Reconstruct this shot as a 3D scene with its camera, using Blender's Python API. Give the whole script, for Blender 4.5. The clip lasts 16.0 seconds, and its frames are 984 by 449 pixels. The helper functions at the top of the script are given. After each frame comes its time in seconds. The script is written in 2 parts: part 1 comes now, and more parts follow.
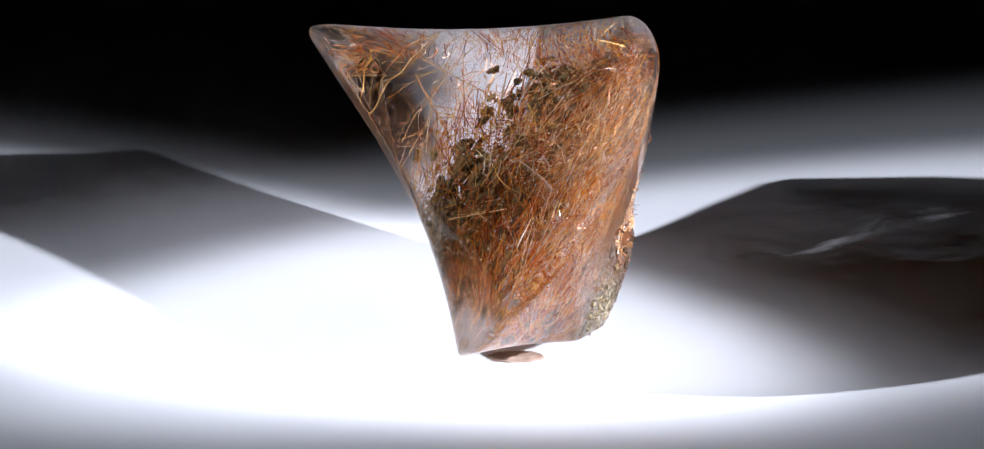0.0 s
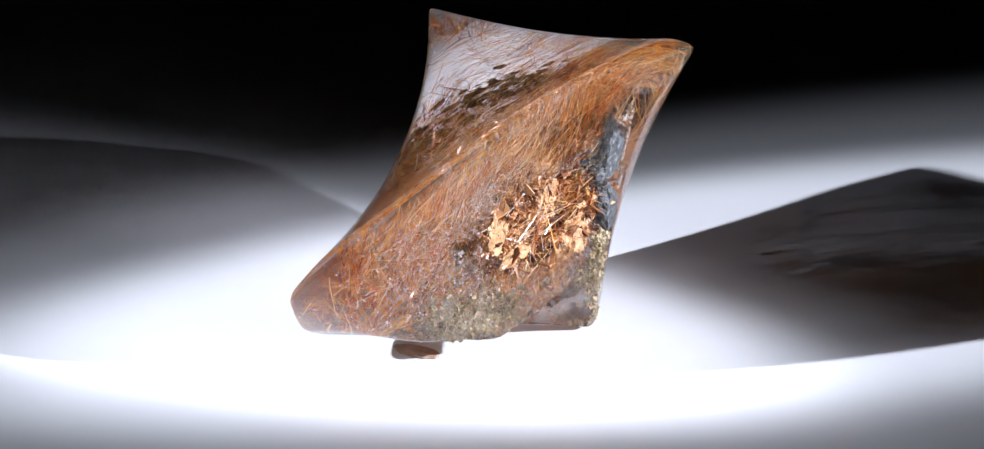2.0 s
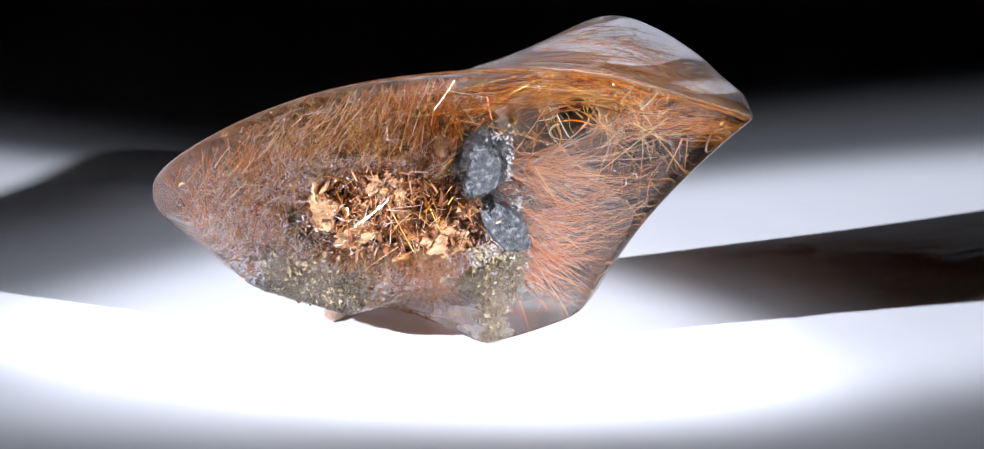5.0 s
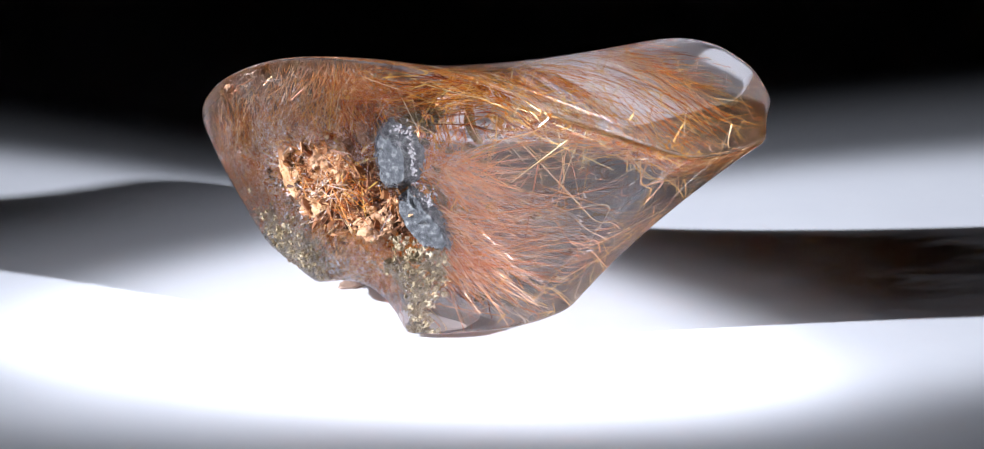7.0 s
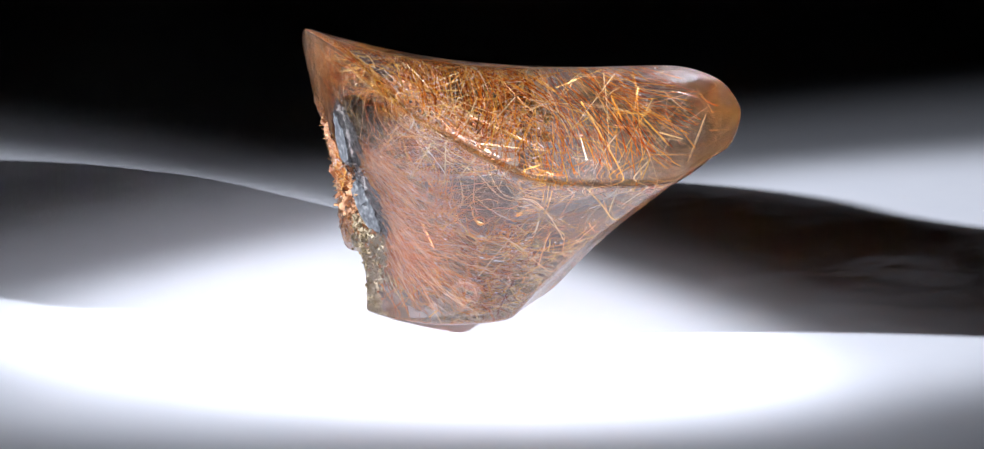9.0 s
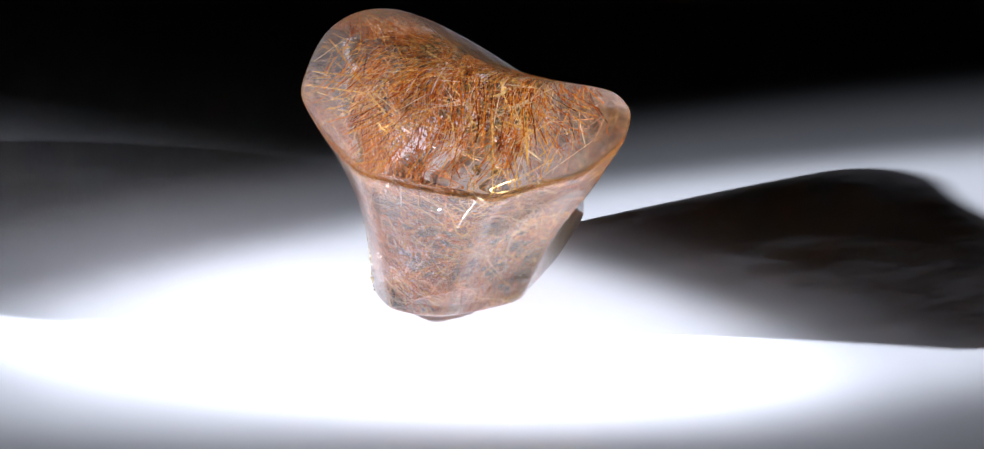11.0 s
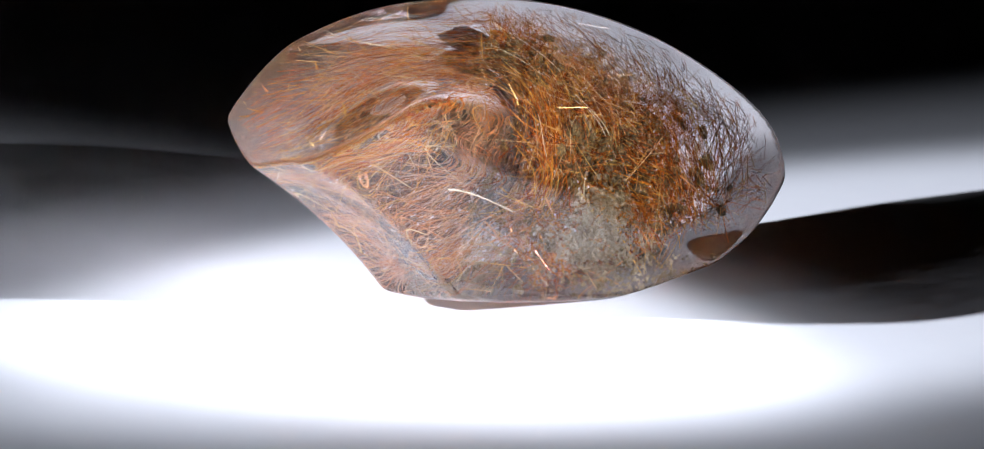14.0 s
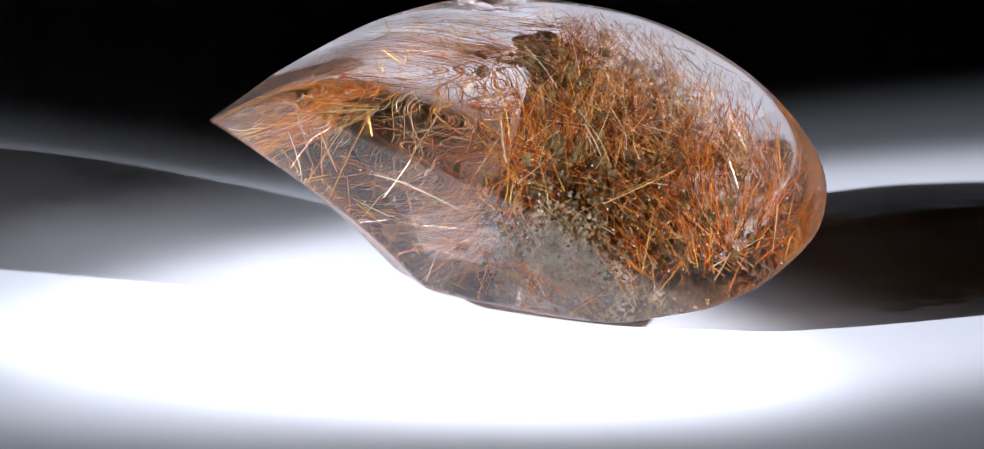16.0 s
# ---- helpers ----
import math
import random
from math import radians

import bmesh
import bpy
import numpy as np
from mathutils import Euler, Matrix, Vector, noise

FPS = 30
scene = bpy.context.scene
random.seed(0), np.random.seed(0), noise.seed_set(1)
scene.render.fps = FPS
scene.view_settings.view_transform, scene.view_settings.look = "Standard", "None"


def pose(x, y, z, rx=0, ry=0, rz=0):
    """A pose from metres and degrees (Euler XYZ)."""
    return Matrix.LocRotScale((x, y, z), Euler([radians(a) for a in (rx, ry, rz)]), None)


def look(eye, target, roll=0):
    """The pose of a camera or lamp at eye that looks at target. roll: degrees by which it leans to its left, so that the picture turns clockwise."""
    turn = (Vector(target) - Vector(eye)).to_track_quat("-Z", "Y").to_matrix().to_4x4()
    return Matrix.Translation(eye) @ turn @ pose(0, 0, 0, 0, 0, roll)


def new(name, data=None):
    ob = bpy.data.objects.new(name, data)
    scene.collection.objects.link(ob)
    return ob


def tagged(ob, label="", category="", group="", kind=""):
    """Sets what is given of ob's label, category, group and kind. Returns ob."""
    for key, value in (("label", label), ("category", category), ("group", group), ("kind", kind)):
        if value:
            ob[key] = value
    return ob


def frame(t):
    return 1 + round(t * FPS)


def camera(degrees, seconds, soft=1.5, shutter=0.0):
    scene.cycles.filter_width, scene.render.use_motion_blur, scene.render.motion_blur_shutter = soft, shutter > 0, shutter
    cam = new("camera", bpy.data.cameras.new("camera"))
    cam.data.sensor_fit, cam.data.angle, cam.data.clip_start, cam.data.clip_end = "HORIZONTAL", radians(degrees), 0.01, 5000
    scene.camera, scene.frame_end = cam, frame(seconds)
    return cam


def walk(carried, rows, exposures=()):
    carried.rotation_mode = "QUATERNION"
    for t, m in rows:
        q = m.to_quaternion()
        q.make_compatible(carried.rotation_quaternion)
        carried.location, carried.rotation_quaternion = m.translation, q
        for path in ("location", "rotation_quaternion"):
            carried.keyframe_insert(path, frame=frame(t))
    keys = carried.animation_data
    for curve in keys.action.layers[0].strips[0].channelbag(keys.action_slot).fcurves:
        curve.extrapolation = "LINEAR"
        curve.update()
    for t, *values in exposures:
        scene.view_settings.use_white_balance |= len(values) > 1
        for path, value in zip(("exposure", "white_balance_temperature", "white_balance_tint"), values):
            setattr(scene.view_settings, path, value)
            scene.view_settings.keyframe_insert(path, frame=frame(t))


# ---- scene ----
# A polished rutilated quartz turning slowly on a white plate, lit by two lamps in a dark studio.
MM = 0.001
SPIN = 18.08  # degrees a second, clockwise seen from above
EYE = (0.0, -0.22677, 0.07859)
cam = camera(21.89, 16.0, soft=1.15)
AIM = (0.00022, 0.02566, 0.0)
walk(cam, [(0.0, look(EYE, AIM)), (16.0, look(EYE, AIM))])

# ---- light ----
world = bpy.data.worlds.new("studio")
world.use_nodes = True
world.node_tree.nodes["Background"].inputs[0].default_value = (0.6, 0.7, 1.0, 1)
world.node_tree.nodes["Background"].inputs[1].default_value = 0.004
scene.world = world
scene.view_settings.exposure = 0.0


COOL = (0.83, 0.885, 1.04)


def beam(name, eye, target, watts, size, cone, blend, sharp):
    """A lensed lamp: a cone in degrees with a soft rim; sharp: the stone refracts its light crisply onto the plate."""
    data = bpy.data.lights.new(name, "SPOT")
    data.energy, data.shadow_soft_size = watts, size
    data.spot_size, data.spot_blend, data.color = radians(cone), blend, COOL
    data.cycles.is_caustics_light = sharp
    ob = new(name, data)
    ob.matrix_world = look(eye, target)
    return ob


# two low side lamps, each with a bright cone and a weak wide rim
LEFT = ((-0.4277, -0.1621, 0.2019), (0.0260, 0.0085, 0.0))
RIGHT = ((0.2737, -0.1678, 0.1394), (-0.0290, 0.0080, 0.0))
beam("lamp_left", *LEFT, 28.0, 0.005, 8.4, 0.55, True)
beam("lamp_left_rim", *LEFT, 6.0, 0.005, 14.0, 0.9, True)
beam("lamp_right", *RIGHT, 14.0, 0.004, 9.4, 0.5, False)
beam("lamp_right_rim", *RIGHT, 2.2, 0.004, 13.2, 0.9, False)


# ---- materials ----
def material(name):
    m = bpy.data.materials.new(name)
    m.use_nodes = True
    n = m.node_tree.nodes
    return m, n, m.node_tree.links, n["Principled BSDF"], n["Material Output"]


def node(n, kind, **values):
    made = n.new(kind)
    for key, value in values.items():
        made.inputs[key.replace("_", " ")].default_value = value
    return made


def ramp(n, links, source, stops):
    r = n.new("ShaderNodeValToRGB")
    while len(r.color_ramp.elements) < len(stops):
        r.color_ramp.elements.new(0.5)
    for e, (at, colour) in zip(r.color_ramp.elements, stops):
        e.position, e.color = at, (*colour, 1)
    links.new(source, r.inputs[0])
    return r.outputs[0]


def noisy(name, stops, scale, rough, bump=0.3, depth=0.0003, metal=0.0, detail=8.0):
    m, n, links, p, out = material(name)
    co = n.new("ShaderNodeTexCoord").outputs["Object"]
    tex = node(n, "ShaderNodeTexNoise", Scale=scale, Detail=detail, Roughness=0.65)
    links.new(co, tex.inputs["Vector"])
    links.new(ramp(n, links, tex.outputs["Fac"], stops), p.inputs["Base Color"])
    fine = node(n, "ShaderNodeTexNoise", Scale=scale * 4, Detail=4.0)
    links.new(co, fine.inputs["Vector"])
    b = node(n, "ShaderNodeBump", Strength=bump, Distance=depth)
    links.new(fine.outputs["Fac"], b.inputs["Height"])
    links.new(b.outputs[0], p.inputs["Normal"])
    p.inputs["Roughness"].default_value, p.inputs["Metallic"].default_value = rough, metal
    return m


def island_colours(name, stops, rough, metal=0.0, each=False):
    """A colour for every piece: by island of a joined mesh, or by object."""
    m, n, links, p, out = material(name)
    if each:
        pick = n.new("ShaderNodeObjectInfo").outputs["Random"]
    else:
        pick = n.new("ShaderNodeNewGeometry").outputs["Random Per Island"]
    links.new(ramp(n, links, pick, stops), p.inputs["Base Color"])
    grain_of = node(n, "ShaderNodeTexNoise", Scale=2500.0, Detail=3.0)
    links.new(n.new("ShaderNodeTexCoord").outputs["Object"], grain_of.inputs["Vector"])
    bump = node(n, "ShaderNodeBump", Strength=0.25, Distance=0.00005)
    links.new(grain_of.outputs["Fac"], bump.inputs["Height"])
    links.new(bump.outputs[0], p.inputs["Normal"])
    p.inputs["Roughness"].default_value, p.inputs["Metallic"].default_value = rough, metal
    return m


def quartz_material():
    m, n, links, p, out = material("quartz")
    n.remove(p)
    co = n.new("ShaderNodeTexCoord").outputs["Object"]
    tex = node(n, "ShaderNodeTexNoise", Scale=90.0, Detail=5.0)
    links.new(co, tex.inputs["Vector"])
    tint = ramp(n, links, tex.outputs["Fac"], [(0.35, (0.995, 0.98, 0.98)), (0.7, (0.985, 0.95, 0.945))])
    glass = node(n, "ShaderNodeBsdfGlass", Roughness=0.0, IOR=1.544)
    links.new(tint, glass.inputs["Color"])
    clear = n.new("ShaderNodeBsdfTransparent")
    links.new(tint, clear.inputs["Color"])
    mix = node(n, "ShaderNodeMixShader", Fac=0.20)
    links.new(glass.outputs[0], mix.inputs[1])
    links.new(clear.outputs[0], mix.inputs[2])
    links.new(mix.outputs[0], out.inputs["Surface"])
    return m


QUARTZ = quartz_material()
WHITE = noisy("white_plate", [(0.3, (0.80, 0.80, 0.81)), (0.7, (0.84, 0.84, 0.84))], 60, 0.45, 0.05, 0.0001)
BLACK = noisy("black_cloth", [(0.3, (0.008, 0.008, 0.009)), (0.7, (0.014, 0.014, 0.015))], 30, 0.9)
RUTILE = island_colours("rutile", [(0.0, (0.16, 0.026, 0.008)), (0.35, (0.55, 0.13, 0.03)), (0.75, (0.95, 0.40, 0.11)), (1.0, (1.0, 0.84, 0.48))], 0.2, 0.25)
AMBER = island_colours("amber_rutile", [(0.0, (0.06, 0.008, 0.002)), (0.3, (0.46, 0.075, 0.006)), (0.7, (0.94, 0.28, 0.014)), (1.0, (1.0, 0.62, 0.11))], 0.2, 0.28)
# golden needles; the near-white stops put lamp glints into the colour
GOLD = island_colours("gold_glint_rutile", [(0.0, (0.98, 0.46, 0.06)), (0.5, (1.0, 0.72, 0.22)), (1.0, (1.0, 0.96, 0.80))], 0.25, 0.35, True)
PALE = island_colours("pale_rutile", [(0.0, (0.75, 0.50, 0.34)), (1.0, (0.98, 0.90, 0.82))], 0.15, 0.5)
COPPER = island_colours("copper_rutile", [(0.0, (0.42, 0.12, 0.04)), (0.5, (0.86, 0.35, 0.13)), (1.0, (1.0, 0.72, 0.44))], 0.18, 0.25)
HONEY = island_colours("honey_rutile", [(0.0, (0.46, 0.16, 0.045)), (0.5, (0.90, 0.48, 0.17)), (1.0, (1.0, 0.88, 0.62))], 0.2, 0.15)
CREAM = noisy("cream_mineral", [(0.36, (0.14, 0.055, 0.02)), (0.48, (0.40, 0.20, 0.09)), (0.7, (0.64, 0.41, 0.24))], 480, 0.6, 0.5)
VEIL = noisy("pink_veil", [(0.35, (0.80, 0.55, 0.45)), (0.65, (0.93, 0.80, 0.74))], 500, 0.35, 0.2)
SILVER = island_colours("white_flecks", [(0.0, (0.8, 0.8, 0.8)), (1.0, (0.97, 0.95, 0.92))], 0.12, 0.3)
ROCK = noisy("brown_break", [(0.25, (0.05, 0.02, 0.008)), (0.5, (0.24, 0.10, 0.04)), (0.72, (0.60, 0.35, 0.17))], 220, 0.6, 0.8)
MOSS = noisy("olive_moss", [(0.25, (0.02, 0.012, 0.004)), (0.5, (0.12, 0.075, 0.02)), (0.75, (0.38, 0.27, 0.09))], 600, 0.7, 0.8)
GREY = noisy("grey_mineral", [(0.34, (0.025, 0.026, 0.028)), (0.52, (0.085, 0.088, 0.092)), (0.70, (0.30, 0.30, 0.28))], 1700, 0.6, 0.8, 0.0002)
TAN_STOPS = [(0.0, (0.05, 0.014, 0.006)), (0.5, (0.24, 0.085, 0.03)), (0.85, (0.44, 0.20, 0.075)), (1.0, (0.66, 0.40, 0.21))]
TAN = noisy("tan_heap", [(0.36, (0.03, 0.010, 0.004)), (0.46, (0.20, 0.075, 0.028)), (0.57, (0.38, 0.15, 0.05)), (0.70, (0.62, 0.34, 0.15))], 200, 0.55, 0.4)
TAN_EACH = island_colours("tan_splinter", TAN_STOPS, 0.6, 0.0, True)
CRUST = noisy("ochre_crust", [(0.28, (0.05, 0.032, 0.012)), (0.5, (0.25, 0.18, 0.09)), (0.75, (0.56, 0.47, 0.33))], 300, 0.6, 0.8)
PATCH = noisy("tan_patch", [(0.28, (0.12, 0.045, 0.018)), (0.5, (0.46, 0.25, 0.11)), (0.75, (0.70, 0.47, 0.27))], 420, 0.6, 0.7)
SLIVER = noisy("brown_sliver", [(0.3, (0.24, 0.15, 0.105)), (0.7, (0.46, 0.33, 0.25))], 500, 0.5)


# ---- structure ----
def link(name, bm, mat, parent=None, label="", smooth=True):
    data = bpy.data.meshes.new(name)
    bm.to_mesh(data)
    bm.free()
    data.materials.append(mat)
    data.polygons.foreach_set("use_smooth", [smooth] * len(data.polygons))
    ob = new(name, data)
    if parent:
        ob.parent = parent
    if label:
        ob["label"] = label
    return ob


def slab(name, size, at, mat, label, category):
    bm = bmesh.new()
    bmesh.ops.create_cube(bm, size=1.0, matrix=Matrix.Translation(at) @ Matrix.Diagonal((*size, 1)))
    return tagged(link(name, bm, mat, smooth=False), label, category, kind="structure")


plate_floor = slab("floor", (1.2, 1.2, 0.01), (0, 0, -0.005), WHITE, "smooth matt white plate under the turning stone", "plate")
plate_floor.cycles.is_caustics_receiver = True
slab("wall_back", (1.24, 0.02, 0.7), (0, 0.61, 0.34), BLACK, "black cloth backdrop in the dark", "backdrop")
slab("wall_front", (1.24, 0.02, 0.7), (0, -0.61, 0.34), BLACK, "black cloth closing the dark studio", "backdrop")
slab("wall_left", (0.02, 1.2, 0.7), (-0.61, 0, 0.34), BLACK, "black cloth closing the dark studio", "backdrop")
slab("wall_right", (0.02, 1.2, 0.7), (0.61, 0, 0.34), BLACK, "black cloth closing the dark studio", "backdrop")
slab("ceiling", (1.24, 1.24, 0.02), (0, 0, 0.70), BLACK, "black ceiling of the dark studio", "ceiling")


# ---- the stone: polished facets, each bowed along and across ----
CORE = np.array((2.563, -0.811, 13.788))


def facet(turn, tilt, reach, bow_along, bow_across, twist):
    """One cut of the stone: the way it faces in degrees, its distance from the core and its bow, in millimetres."""
    a, b = radians(turn), radians(tilt)
    n = np.array((math.cos(b) * math.cos(a), math.cos(b) * math.sin(a), math.sin(b)))
    u = np.array((-math.sin(a), math.cos(a), 0.0))
    return n, u, np.cross(n, u), reach, bow_along, bow_across, twist


FACETS = [
    facet(-130.4, 77.5, 9.73, -0.0052, 0.0023, -0.0090),
    facet(93.5, 73.5, 14.06, -0.0040, 0.0038, -0.0029),
    facet(-134.5, 47.0, 9.36, -0.0041, 0.0008, 0.0062),
    facet(118.0, 59.9, 17.48, -0.0316, -0.0395, -0.0292),
    facet(-149.4, 18.2, 9.79, -0.0018, -0.0124, 0.0098),
    facet(-3.5, -5.1, 11.58, 0.0064, 0.0016, 0.0095),
    facet(-149.9, 3.8, 10.76, -0.0060, -0.0067, 0.0075),
    facet(69.2, -31.3, 14.60, 0.0090, -0.0092, -0.0056),
    facet(-55.1, -21.0, 22.73, 0.0034, 0.0243, 0.0335),
    facet(-171.1, -21.7, 10.17, -0.0027, -0.0011, 0.0054),
    facet(17.9, -11.3, 10.51, 0.0112, -0.0055, -0.0170),
    facet(-3.9, -36.0, 12.43, -0.0596, -0.0810, 0.1632),
    facet(128.8, -40.9, 14.07, -0.0224, -0.0064, -0.0017),
    facet(-47.7, -70.9, 13.90, -0.0102, -0.0240, -0.0306),
    facet(155.2, -72.8, 13.65, 0.0101, 0.0151, 0.0171),
    facet(130.7, -27.1, 19.36, 0.0114, -0.0080, 0.0259),
]
CROWN = [k for k, cut in enumerate(FACETS) if cut[0][2] > 0.6]
SIDES = [k for k in range(len(FACETS)) if k not in CROWN]
EDGE, EASE = 0.264, 0.7  # rounding of the edges, and of the cuts of the crown into each other, mm


def soft_top(sides, ease):
    top = sides.max(0)
    return top + ease * np.log(np.exp((sides - top) / ease).sum(0))


def depth(points):
    """How far points lie outside the stone, in millimetres (inside: negative)."""
    q = points - CORE
    sides = []
    for n, u, v, reach, along, across, twist in FACETS:
        a, b = q @ u, q @ v
        sides.append(q @ n - reach + along * a * a + across * b * b + twist * a * b)
    sides = np.array(sides)
    return soft_top(np.array([soft_top(sides[CROWN], EASE), soft_top(sides[SIDES], EDGE)]), EDGE)


def skin(ways):
    """Distance from the core to the polished skin along unit directions."""
    steps = np.linspace(2.0, 42.0, 61)
    lo = np.full(len(ways), steps[0])
    found = np.zeros(len(ways), bool)
    for s in steps[1:]:
        out = depth(CORE + ways * s) > 0
        lo = np.where(~found & ~out, s, lo)
        found |= out
    hi = lo + 40.0 / 60
    for _ in range(13):
        mid = (lo + hi) / 2
        out = depth(CORE + ways * mid[:, None]) > 0
        lo, hi = np.where(out, lo, mid), np.where(out, mid, hi)
    return lo


def cavity(p):
    """How deep the broken face is sunk at a point of the skin, in mm."""
    side = (p[:, 0] > 7.0).astype(float)
    r = np.sqrt(((p[:, 1] + 9.0) / 9.0) ** 2 + ((p[:, 2] - 12.8) / 5.0) ** 2)
    ragged = np.array([noise.noise(Vector(q) * 0.35) + 0.5 * noise.noise(Vector(q) * 0.9) for q in p])
    pit = np.sqrt(((p[:, 1] + 1.2) / 2.4) ** 2 + ((p[:, 2] - 9.8) / 2.2) ** 2)
    return side * np.maximum(np.clip(1.15 - r + 0.3 * ragged, 0, 1) * 4.5, np.clip(1.2 - pit + 0.4 * ragged, 0, 1) * 3.5)


stone = new("rutilated_quartz")
tagged(stone, "polished clear quartz with golden rutile needles and broken rocky side", "gemstone")

bm = bmesh.new()
bmesh.ops.create_icosphere(bm, subdivisions=8, radius=1.0)
ways = np.array([v.co for v in bm.verts])
ways /= np.linalg.norm(ways, axis=1)[:, None]
spots = CORE + ways * skin(ways)[:, None]
side = spots[:, 0] > 6.5
sunk = np.zeros(len(spots))
sunk[side] = cavity(spots[side])
rough = np.zeros(len(spots))
rough[sunk > 0] = [noise.fractal(Vector(p) * 0.55, 0.6, 2.0, 6) for p in spots[sunk > 0]]
spots -= ways * (sunk * (1 + 0.7 * rough) + 0.35 * rough * (sunk > 0))[:, None]
frost = np.clip(1.9 - np.sqrt(((spots[:, 1] + 11) / 9.0) ** 2 + ((spots[:, 2] - 9) / 5.0) ** 2), 0, 1) * (spots[:, 0] > 7)
grit = np.zeros(len(spots))
grit[frost > 0] = [abs(noise.noise(Vector(p) * 1.1)) + 0.4 * noise.noise(Vector(p) * 2.7) for p in spots[frost > 0]]
spots -= ways * (0.4 * frost * grit)[:, None]
for v, p in zip(bm.verts, spots):
    v.co = p * MM
body = link("body", bm, QUARTZ, stone, "clear faintly pink polished quartz")
body.data.materials.append(ROCK)
body.cycles.is_caustics_caster = True
broken = sunk + 1.4 * rough > 1.9
for f in body.data.polygons:
    f.material_index = int(broken[list(f.vertices)].all())

rng = np.random.default_rng(4)


def blades(rows, sides=3, steps=4):
    """One mesh of thin tapered needles: rows of start, end, bow and radius, in millimetres."""
    verts, faces = [], []
    for a, b, bow, r in rows:
        w = b - a
        w /= np.linalg.norm(w) + 1e-9
        u = np.cross(w, (0.3, 0.5, 0.81))
        u /= np.linalg.norm(u) + 1e-9
        v = np.cross(w, u)
        k = len(verts)
        for i in range(steps + 1):
            f = i / steps
            c = a + (b - a) * f + bow * 4 * f * (1 - f)
            rr = r * (1.0 - 0.5 * f)
            for s in range(sides):
                g = 2 * math.pi * s / sides
                verts.append(tuple((c + rr * (math.cos(g) * u * 1.6 + math.sin(g) * v)) * MM))
        for i in range(steps):
            for s in range(sides):
                n0, n1 = k + i * sides + s, k + i * sides + (s + 1) % sides
                faces.append((n0, n1, n1 + sides, n0 + sides))
        faces.append(tuple(range(k + sides - 1, k - 1, -1)))
        faces.append(tuple(range(k + steps * sides, k + steps * sides + sides)))
    return verts, faces


def stuff(name, verts, faces, mat, label, smooth=False):
    data = bpy.data.meshes.new(name)
    data.from_pydata(verts, [], faces)
    data.materials.append(mat)
    data.polygons.foreach_set("use_smooth", [smooth] * len(data.polygons))
    ob = new(name, data)
    ob.parent = stone
    return tagged(ob, label, kind="stuff")


def inside(count, low, high, margin):
    """Random points within a box that lie inside the stone."""
    p = rng.uniform(low, high, (count, 3))
    return p[depth(p) < -margin]


def clip(a, b, margin=0.35):
    """Shorten the needle from a to b to stay in the stone."""
    f = np.linspace(0, 1, 25)[:, None]
    line = a + (b - a) * f
    ok = depth(line) < -margin
    if not ok[0]:
        return None
    k = np.argmax(~ok) if not ok.all() else 24
    return line[max(k - 1, 1)] if k > 2 else None


def flow(p, heading):
    """A smoothly turning direction, so that neighbouring needles run alike."""
    q = Vector(p) * 0.085
    return np.array(heading) + 1.5 * np.array(noise.noise_vector(q)) + 0.5 * np.array(noise.noise_vector(q * 3.1))


def spray(centres, count, spread, length, radius, heading=None, wander=1.0, flowing=False):
    rows = []
    for _ in range(count):
        c = centres[rng.integers(len(centres))] + rng.normal(0, spread, 3)
        w = rng.normal(0, 1, 3) * wander
        if heading is not None:
            w = w + (flow(c, heading) if flowing else np.array(heading))
        w /= np.linalg.norm(w)
        size = length * rng.uniform(0.4, 1.4)
        e = clip(c, c + w * size)
        if e is None:
            continue
        rows.append((c, e, rng.normal(0, 0.008, 3) * size, radius * rng.uniform(0.5, 1.5)))
    return rows


mass = inside(9000, (-12, -27, 2), (14, -2.5, 26), 1.6)
mass = mass[(mass[:, 0] > -6 - 0.2 * mass[:, 1]) | (mass[:, 2] < 17)]
core_mass = mass[(mass[:, 0] < 6.5) | (mass[:, 1] > -7) | (rng.random(len(mass)) < 0.25)]
stuff("needle_mat", *blades(spray(core_mass, 2300, 0.5, 8.5, 0.028, (0.25, -0.35, 0.45), 0.2, True)), AMBER, "dense mat of orange brown rutile needles")
stuff("needle_spray", *blades(spray(mass, 420, 1.5, 15.0, 0.045)), RUTILE, "long straight copper rutile needles")
crown = inside(9000, (-20, 0, 13), (12, 28, 27), 0.6)
crown = crown[(depth(crown + np.array((0, 0, 2.6))) > 0)]
stuff("crown_spray", *blades(spray(crown, 620, 0.5, 7.0, 0.03, (0.3, -1.6, 0.1), 0.15, True)), AMBER, "orange rutile needles close under the top")
rind = inside(9000, (-12, -30, 5.5), (16, 0, 27), 0.5)
rind = rind[depth(rind) > -2.2]
rind = rind[(rind[:, 0] > -6 - 0.2 * rind[:, 1]) | (rind[:, 2] < 17)]
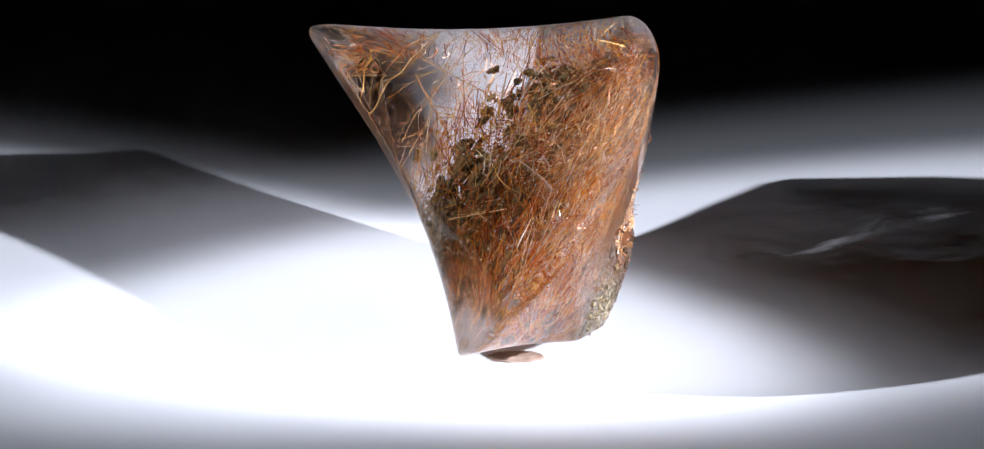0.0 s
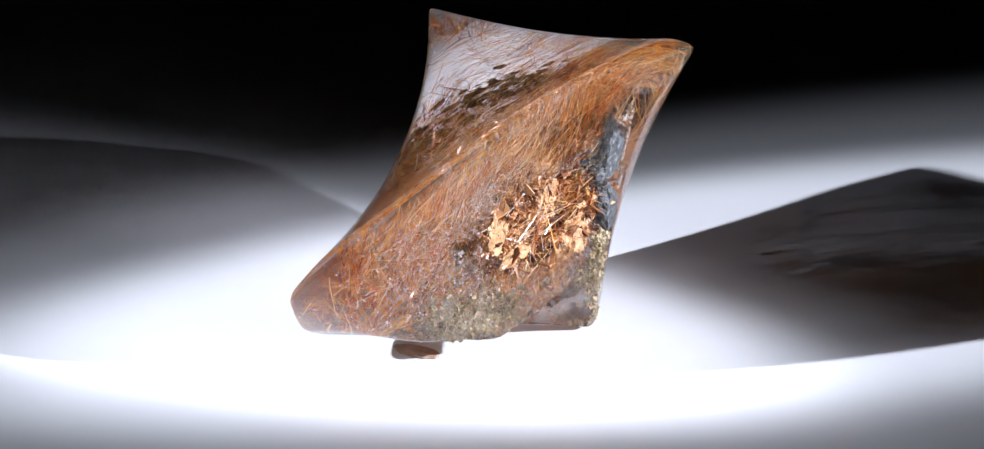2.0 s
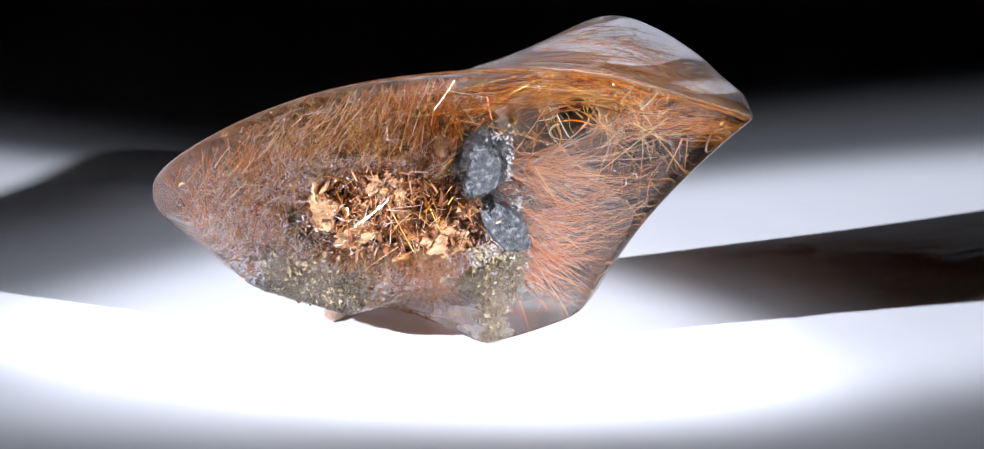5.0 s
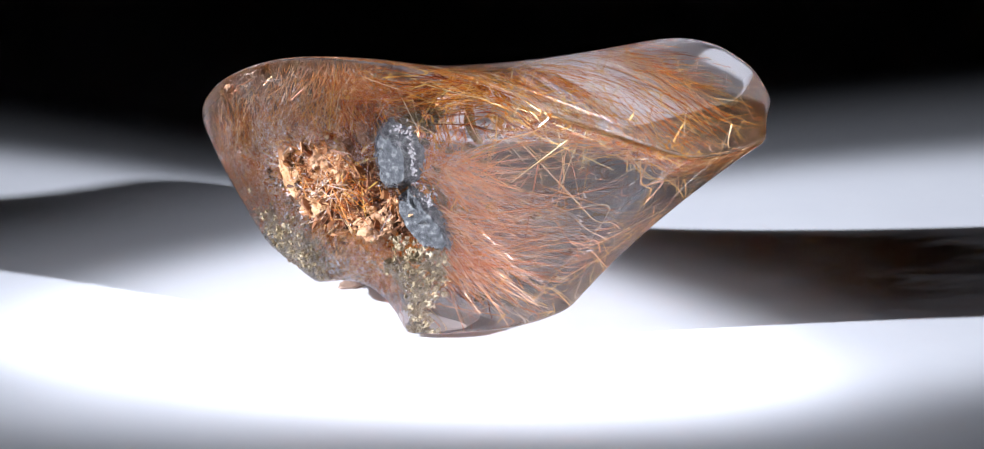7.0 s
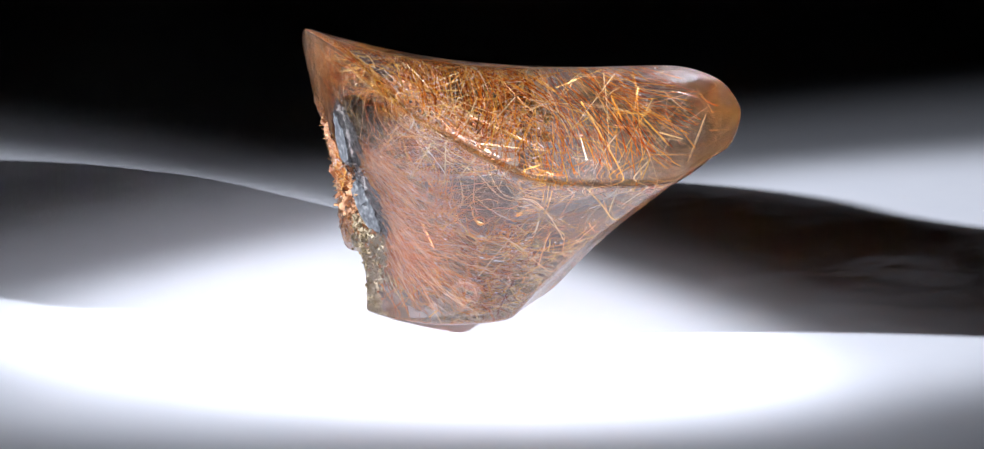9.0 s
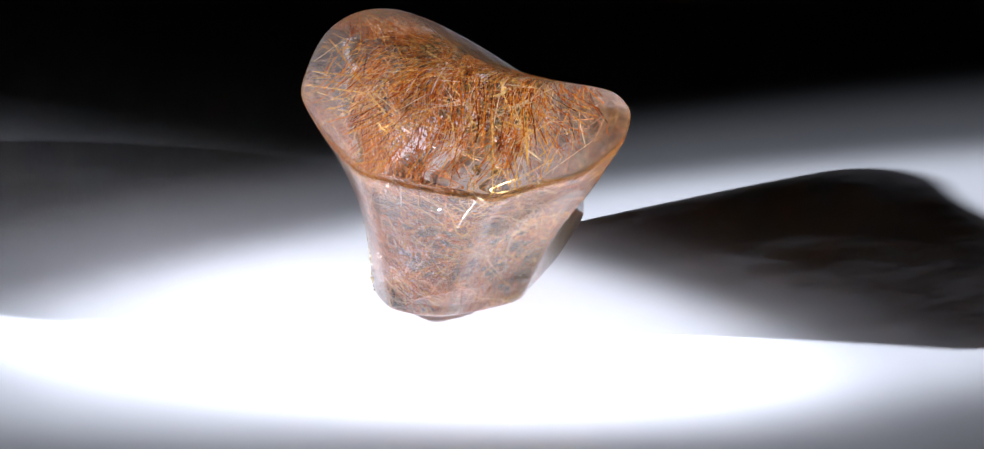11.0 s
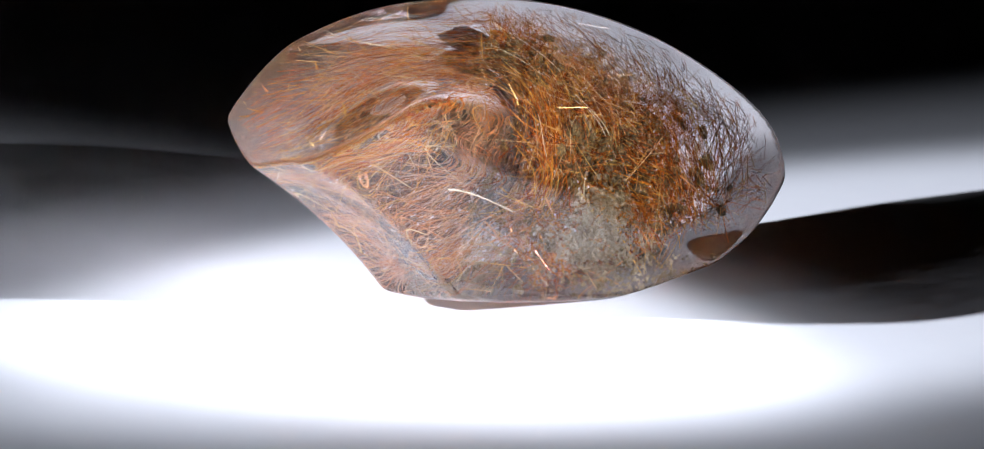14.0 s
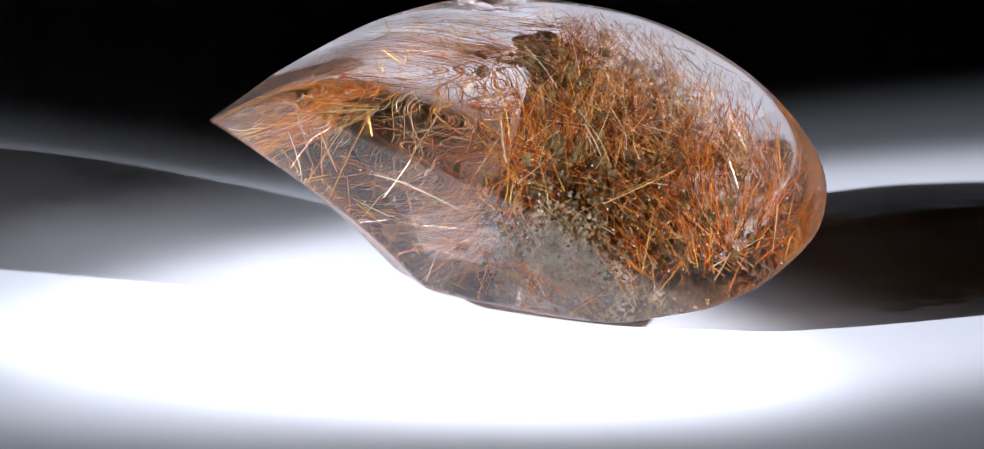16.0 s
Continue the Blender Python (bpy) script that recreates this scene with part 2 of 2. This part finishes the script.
stuff("rind_spray", *blades(spray(rind, 800, 0.3, 2.8, 0.026, (0.1, 0.2, 0.5), 0.5, True)), RUTILE, "short fine copper rutile needles near the polish")
flank = rind[(rind[:, 0] > 5) & (rind[:, 1] < -5) & (depth(rind) > -1.2)]
stuff("flank_spray", *blades(spray(flank, 500, 0.2, 3.0, 0.03, (0.1, 0.4, 0.4), 0.6)), PALE, "pale pinkish rutile hairs beside the broken cavity")
honey = inside(9000, (4.5, -29, 4), (16, -4, 25), 0.5)
stuff("honey_spray", *blades(spray(honey, 1100, 0.3, 4.2, 0.03, (0.2, 0.35, 0.75), 0.42, True)), HONEY, "honey coloured rutile hairs round the broken cavity")
# added needles in the clear end, for the orange it refracts from the mass
nose = inside(4000, (-6, -31, 6.5), (15, -20, 22), 0.4)
stuff("nose_tint_spray", *blades(spray(nose, 330, 0.3, 3.5, 0.028, (0.2, -0.6, 0.3), 0.3, True)), AMBER, "thin orange rutile needles in the rounded end")
hub = np.array([(10.5, 3.5, 12.0), (9.5, 4.5, 8.0), (10.5, 3.0, 17.0)])
loose = inside(3000, (-20, 3, 2), (12, 30, 27), 0.8)
fan_rows = spray(hub, 120, 0.9, 15.0, 0.032, (-0.35, 0.9, 0.15), 0.35) + spray(hub, 130, 0.9, 11.0, 0.038, (-0.08, 0.85, -0.45), 0.25)
low_hub = np.array([(9.8, 3.2, 9.5), (9.6, 3.0, 7.0)])
fan_rows += spray(low_hub, 110, 0.8, 9.0, 0.04, (-0.05, 0.62, -0.75), 0.22)
fan_rows += spray(loose, 60, 1.0, 8.0, 0.04)
stuff("needle_fan", *blades(fan_rows), COPPER, "sparse fan of thin copper rutile needles")

sheen = loose[depth(loose) > -1.8]
# hairs whitened so that their colour stands for glints
stuff("pale_spray", *blades(spray(sheen, 150, 0.2, 4.5, 0.022, (0.5, 0.3, 0.0), 0.6) + spray(hub, 110, 1.2, 10.0, 0.034, (-0.2, 0.9, -0.25), 0.35)), PALE, "fine pale glinting rutile hairs close to the polish")
glint = inside(6000, (-20, -30, 2), (16, 30, 27), 0.45)
glint = glint[depth(glint) > -1.5]
# blades coloured bright from every side in place of lamp glints
stuff("glint_spray", *blades(spray(glint, 170, 0.2, 4.5, 0.036, (0.3, 0.5, 0.2), 0.9)), GOLD, "straight bright golden rutile blades just under the polish")

# the brightest blades, glints put into their colour, can be told apart one by one
shallow = mass[depth(mass) > -5.0]
gold_rows = spray(shallow, 190, 0.6, 10.0, 0.04, (0.5, 0.5, 0.6), 0.8) + spray(loose[depth(loose) > -4.0], 40, 0.6, 8.0, 0.026) + spray(crown, 90, 0.4, 9.0, 0.034, (0.6, 0.4, 0.0), 0.6)
ends = np.array([(-14.5, 9.5, 15.5), (-6.0, 0.0, 11.8), (-10.6, 5.0, 14.2)]) - CORE
ends /= np.linalg.norm(ends, axis=1)[:, None]
ends = CORE + ends * (skin(ends) - 0.5)[:, None]
gold_rows.append((ends[0], ends[1], (ends[2] - (ends[0] + ends[1]) / 2) * 0.9, 0.07))
broad = inside(4000, (-12, -28, 9), (14, 20, 27), 0.9)
broad = broad[(broad[:, 1] < 2) | (broad[:, 2] > 20)]
broad = broad[depth(broad) > -3.0]
gold_rows += spray(broad, 100, 0.2, 10.0, 0.05, (0.3, 0.3, 0.2), 1.0)
for row in gold_rows:
    v, f = blades([row], 4, 5)
    data = bpy.data.meshes.new("needle")
    data.from_pydata(v, [], f)
    data.materials.append(GOLD)
    ob = new("needle", data)
    ob.parent = stone


def grains(spots, low, high, gnarl=0.35, proud=None, flat=1.0):
    """One mesh of small gnarled grains at points in millimetres; proud: how far they may stand out of the skin."""
    bm = bmesh.new()
    bmesh.ops.create_icosphere(bm, subdivisions=2, radius=1.0)
    base = np.array([v.co for v in bm.verts])
    tris = [tuple(v.index for v in f.verts) for f in bm.faces]
    bm.free()
    verts, faces = [], []
    for c in spots:
        turn = np.array(Euler(rng.uniform(0, 6.3, 3)).to_matrix())
        size = rng.uniform(low, high) * np.array((1.0, rng.uniform(0.6, 1.2), flat * rng.uniform(0.5, 1.0)))
        swell = 1 + gnarl * rng.normal(0, 1, len(base))[:, None].clip(-1.5, 1.5)
        p = c + (base * swell * size) @ turn.T
        if proud is not None:
            for _ in range(3):
                d = np.maximum(depth(p) - proud, 0)
                away = p - CORE
                p = p - away / np.linalg.norm(away, axis=1)[:, None] * d[:, None]
        k = len(verts)
        verts += [tuple(v * MM) for v in p]
        faces += [tuple(k + i for i in t) for t in tris]
    return verts, faces


def cloud(centre, spread, count, margin=0.2):
    p = np.array(centre) + rng.normal(0, 1, (count, 3)) * np.array(spread)
    return p[depth(p) < -margin]


def skin_cloud(centre, spread, count, sink):
    """Points just under the skin round a spot."""
    p = np.array(centre) + rng.normal(0, 1, (count, 3)) * np.array(spread)
    w = p - CORE
    w /= np.linalg.norm(w, axis=1)[:, None]
    return CORE + w * (skin(w) - rng.uniform(0.3, 1.0, len(w)) * sink)[:, None]


def scene_part(name, made, mat, label):
    return stuff(name, *made, mat, label)


# mossy inclusions; the core cloud holds added grains that block lamp light
scene_part("moss_and_blockers", grains(np.vstack([
    cloud((1, -13, 12), (3.2, 5.5, 4.0), 620, 1.8), cloud((6, -4, 20.5), (2, 3, 1.5), 110, 0.9), cloud((-2, -8, 9), (2.5, 4, 4), 80, 0.8)]), 0.15, 0.75),
    MOSS, "olive brown mossy mineral clouds")
scene_part("lower_crust", grains(np.vstack([
    skin_cloud((-5, -9, 7.5), (1.2, 2.7, 2.4), 1100, 1.4), skin_cloud((-3, -11, 4), (2, 3, 1.2), 600, 0.8)]), 0.04, 0.2, 0.55, -0.08),
    CRUST, "olive grey granular crust under the polish")
scene_part("edge_crust", grains(np.vstack([
    skin_cloud((9.5, -18.5, 5.0), (1.0, 2.6, 1.5), 520, 0.7), skin_cloud((12.0, -0.5, 6.5), (0.5, 1.3, 1.6), 320, 0.6), skin_cloud((10.8, -12.5, 5.0), (0.6, 1.8, 1.4), 260, 0.6),
    skin_cloud((11.3, 0.5, 3.0), (0.5, 0.7, 2.0), 240, 0.6), skin_cloud((11.2, 2.2, 7.5), (0.4, 0.7, 1.6), 150, 0.6)]), 0.05, 0.26, 0.55, 0.2),
    CRUST, "rough ochre crust along the broken edge")
scene_part("sparkle", grains(np.vstack([mass[:200], rind[:200], loose[:60], cloud((9, -17, 12), (4, 5, 4.5), 900, 0.3)]), 0.03, 0.12), SILVER, "scattered tiny white glinting flecks")


# the lamp's glint on the edges of the grey grains, put in as white specks
scene_part("rim_glint", grains(np.vstack([
    skin_cloud((13.7, 1.75, 17.6), (0.2, 0.16, 1.3), 70, 0.2), skin_cloud((13.8, 1.0, 20.0), (0.2, 0.5, 0.2), 40, 0.2), skin_cloud((12.6, 2.6, 14.0), (0.2, 0.4, 0.5), 40, 0.2)]), 0.04, 0.11, 0.4, 0.08),
    SILVER, "thin pale mineral rim round the grey grain")


scene_part("pale_veil", grains(np.vstack([
    skin_cloud((12, -18, 12), (1.0, 4.0, 3.5), 230, 2.0), skin_cloud((9, -24, 11), (2.0, 2.5, 3.0), 90, 2.0)]), 0.03, 0.09, 0.4, -0.1),
    VEIL, "milky pink veil of fine specks under the polish")

# bright little fracture planes inside the rounded end and behind the break
HEALED = np.vstack([cloud((9, -18, 11), (3.5, 5, 4), 260, 0.4), cloud((4, 14, 14), (6, 6, 4), 40, 0.6)])


def hollow_spots(count, centre, spread, low=0.3, high=1.0):
    """Points in the broken hollow, between its floor and the former skin."""
    c = np.array(centre) + rng.normal(0, 1, (count, 3)) * np.array(spread)
    w = c - CORE
    w /= np.linalg.norm(w, axis=1)[:, None]
    reach = skin(w)
    deep = cavity(CORE + w * reach[:, None])
    c = CORE + w * (reach - deep * rng.uniform(low, high, count))[:, None]
    return c[deep > 1.3]


SIX = ((0, 1, 3, 2), (4, 6, 7, 5), (0, 4, 5, 1), (2, 3, 7, 6), (0, 2, 6, 4), (1, 5, 7, 3))


def plate(length, width, thick):
    """The corners of one tapered splinter."""
    return np.array([(x * length * (1 + 0.25 * rng.normal()), y * width * (1 - 0.5 * x), z * thick) for x in (-1, 1) for y in (-1, 1) for z in (-1, 1)])


def flakes(spots, size):
    """One mesh of fine splinters heaped in the hollow."""
    verts, faces = [], []
    for c in spots:
        turn = np.array(Euler(rng.uniform(0, 6.3, 3)).to_matrix())
        box = plate(size * rng.uniform(0.5, 2.2), size * rng.uniform(0.12, 0.4), 0.07 * size) @ turn.T
        k = len(verts)
        verts += [tuple((c + q) * MM) for q in box]
        faces += [tuple(k + i for i in f) for f in SIX]
    return verts, faces


scene_part("tan_rubble", flakes(hollow_spots(900, (13, -9.5, 13.0), (0.5, 6.5, 3.8), 0.75), 0.5), TAN, "heap of fine tan and brown fibrous splinters")
fibres = []
for c in hollow_spots(900, (13, -9.5, 13.0), (0.5, 6.0, 3.6), 0.55):
    w = rng.normal(0, 1, 3) + np.array((0.8, 0, 0))
    w /= np.linalg.norm(w)
    e = c + w * rng.uniform(0.8, 2.4)
    if depth(e[None])[0] < 0.1:
        fibres.append((c, e, rng.normal(0, 0.08, 3), rng.uniform(0.02, 0.06)))
scene_part("fibre_tangle", blades(fibres, 3, 2), TAN, "tangle of short brown rutile fibres in the break")
scene_part("healed_fracture", flakes(HEALED, 0.16), SILVER, "tiny bright healed fracture planes")
shapes = []
for _ in range(8):
    data = bpy.data.meshes.new("splinter")
    data.from_pydata([tuple(q * MM) for q in plate(0.8, 0.35, 0.07)], [], SIX)
    data.materials.append(TAN_EACH)
    shapes.append(data)
for k, c in enumerate(hollow_spots(190, (13, -9.0, 12.5), (0.5, 6.0, 3.2), 0.75, 1.05)):
    ob = new("splinter", shapes[k % 8])
    ob.parent = stone
    ob.matrix_basis = Matrix.LocRotScale(Vector(c) * MM, Euler(rng.uniform(0, 6.3, 3)), [rng.uniform(0.5, 1.7)] * 3)
scene_part("fleck_scatter", flakes(hollow_spots(70, (13, -14, 10.0), (0.5, 5.0, 3.0)), 0.22), SILVER, "small white quartz splinters in the break")


def grain(at, size, turn, seed, name="grey_grain", mat=GREY, label="dark grey granular mineral grain sliced flat", proud=0.06, gnarl=0.28):
    """A mineral grain that the side has sliced flat, in millimetres."""
    bm = bmesh.new()
    bmesh.ops.create_icosphere(bm, subdivisions=5, radius=1.0)
    m = Matrix.Translation(at) @ Matrix.Rotation(radians(turn), 4, "X") @ Matrix.Diagonal((*size, 1))
    p = []
    for v in bm.verts:
        d = 1 + gnarl * noise.fractal(v.co * (0.8 + gnarl) + Vector((seed, seed * 2, 0)), 0.8, 2.0, 5)
        p.append(m @ (v.co * d))
    p = np.array(p)
    for _ in range(3):
        p[:, 0] -= np.maximum(depth(p) - proud, 0)
    for v, q in zip(bm.verts, p):
        v.co = q * MM + np.array((0.02 * MM * noise.noise(Vector(q) * 6), 0, 0))
    return link(name, bm, mat, stone, label, smooth=False)


grain((12.4, -0.6, 17.6), (2.2, 2.3, 3.0), -10, 1.0)
grain((11.2, 1.2, 12.0), (2.2, 1.5, 3.3), 30, 5.0)
for at, size, turn, seed in (((11.0, -4.6, 10.6), (1.5, 2.4, 1.3), 25, 2.0), ((11.3, -8.0, 15.6), (1.4, 1.4, 2.2), -20, 7.0),
                             ((10.6, -11.8, 10.6), (1.5, 2.1, 1.0), 10, 3.0), ((10.4, -7.2, 12.6), (1.3, 2.0, 1.1), -30, 9.0),
                             ((10.6, -10.5, 13.2), (1.3, 1.6, 1.2), 40, 4.0), ((10.8, -14.6, 13.0), (1.3, 1.3, 1.8), 15, 6.0)):
    grain(at, size, turn, seed, "tan_patch", PATCH, "solid pale tan mineral patch in the break", -0.5, 0.55)
for at, size, turn, seed in (((11.5, -4.0, 9.9), (1.3, 2.4, 1.4), 32, 12.0), ((11.7, -9.5, 15.8), (1.3, 1.2, 1.4), -25, 14.0), ((12.6, -3.8, 19.2), (0.9, 0.8, 0.9), 15, 11.0)):
    grain(at, size, turn, seed, "cream_patch", CREAM, "solid cream coloured mineral patch in the break", -0.15, 0.5)

# a small flat brown sliver on the plate under the overhang
under = np.array([(2.4, -15.2, z) for z in np.linspace(0, 8, 161)])
gap = under[np.argmax(depth(under) < 0), 2]
bm = bmesh.new()
bmesh.ops.create_icosphere(bm, subdivisions=4, radius=1.0)
for v in bm.verts:
    d = 1 + 0.14 * noise.fractal(v.co * 1.1, 0.8, 2.0, 4)
    x, y, z = v.co * d
    v.co = Vector((2.3 + 2.5 * x, -14.3 + 1.15 * y, min(max(0.12 + 0.38 * z + 0.04 * x, 0.0), gap))) * MM
sliver = tagged(link("flat_sliver", bm, SLIVER, smooth=True), "small flat smooth brown sliver lying under the quartz", "stone chip")


# ---- turning ----
def motions():
    rows = []
    for k in range(65):
        t = k * 0.25
        rows.append((t, pose(0, 0, 0, 0, 0, -SPIN * t)))
    walk(stone, rows)
    walk(sliver, rows)


motions()
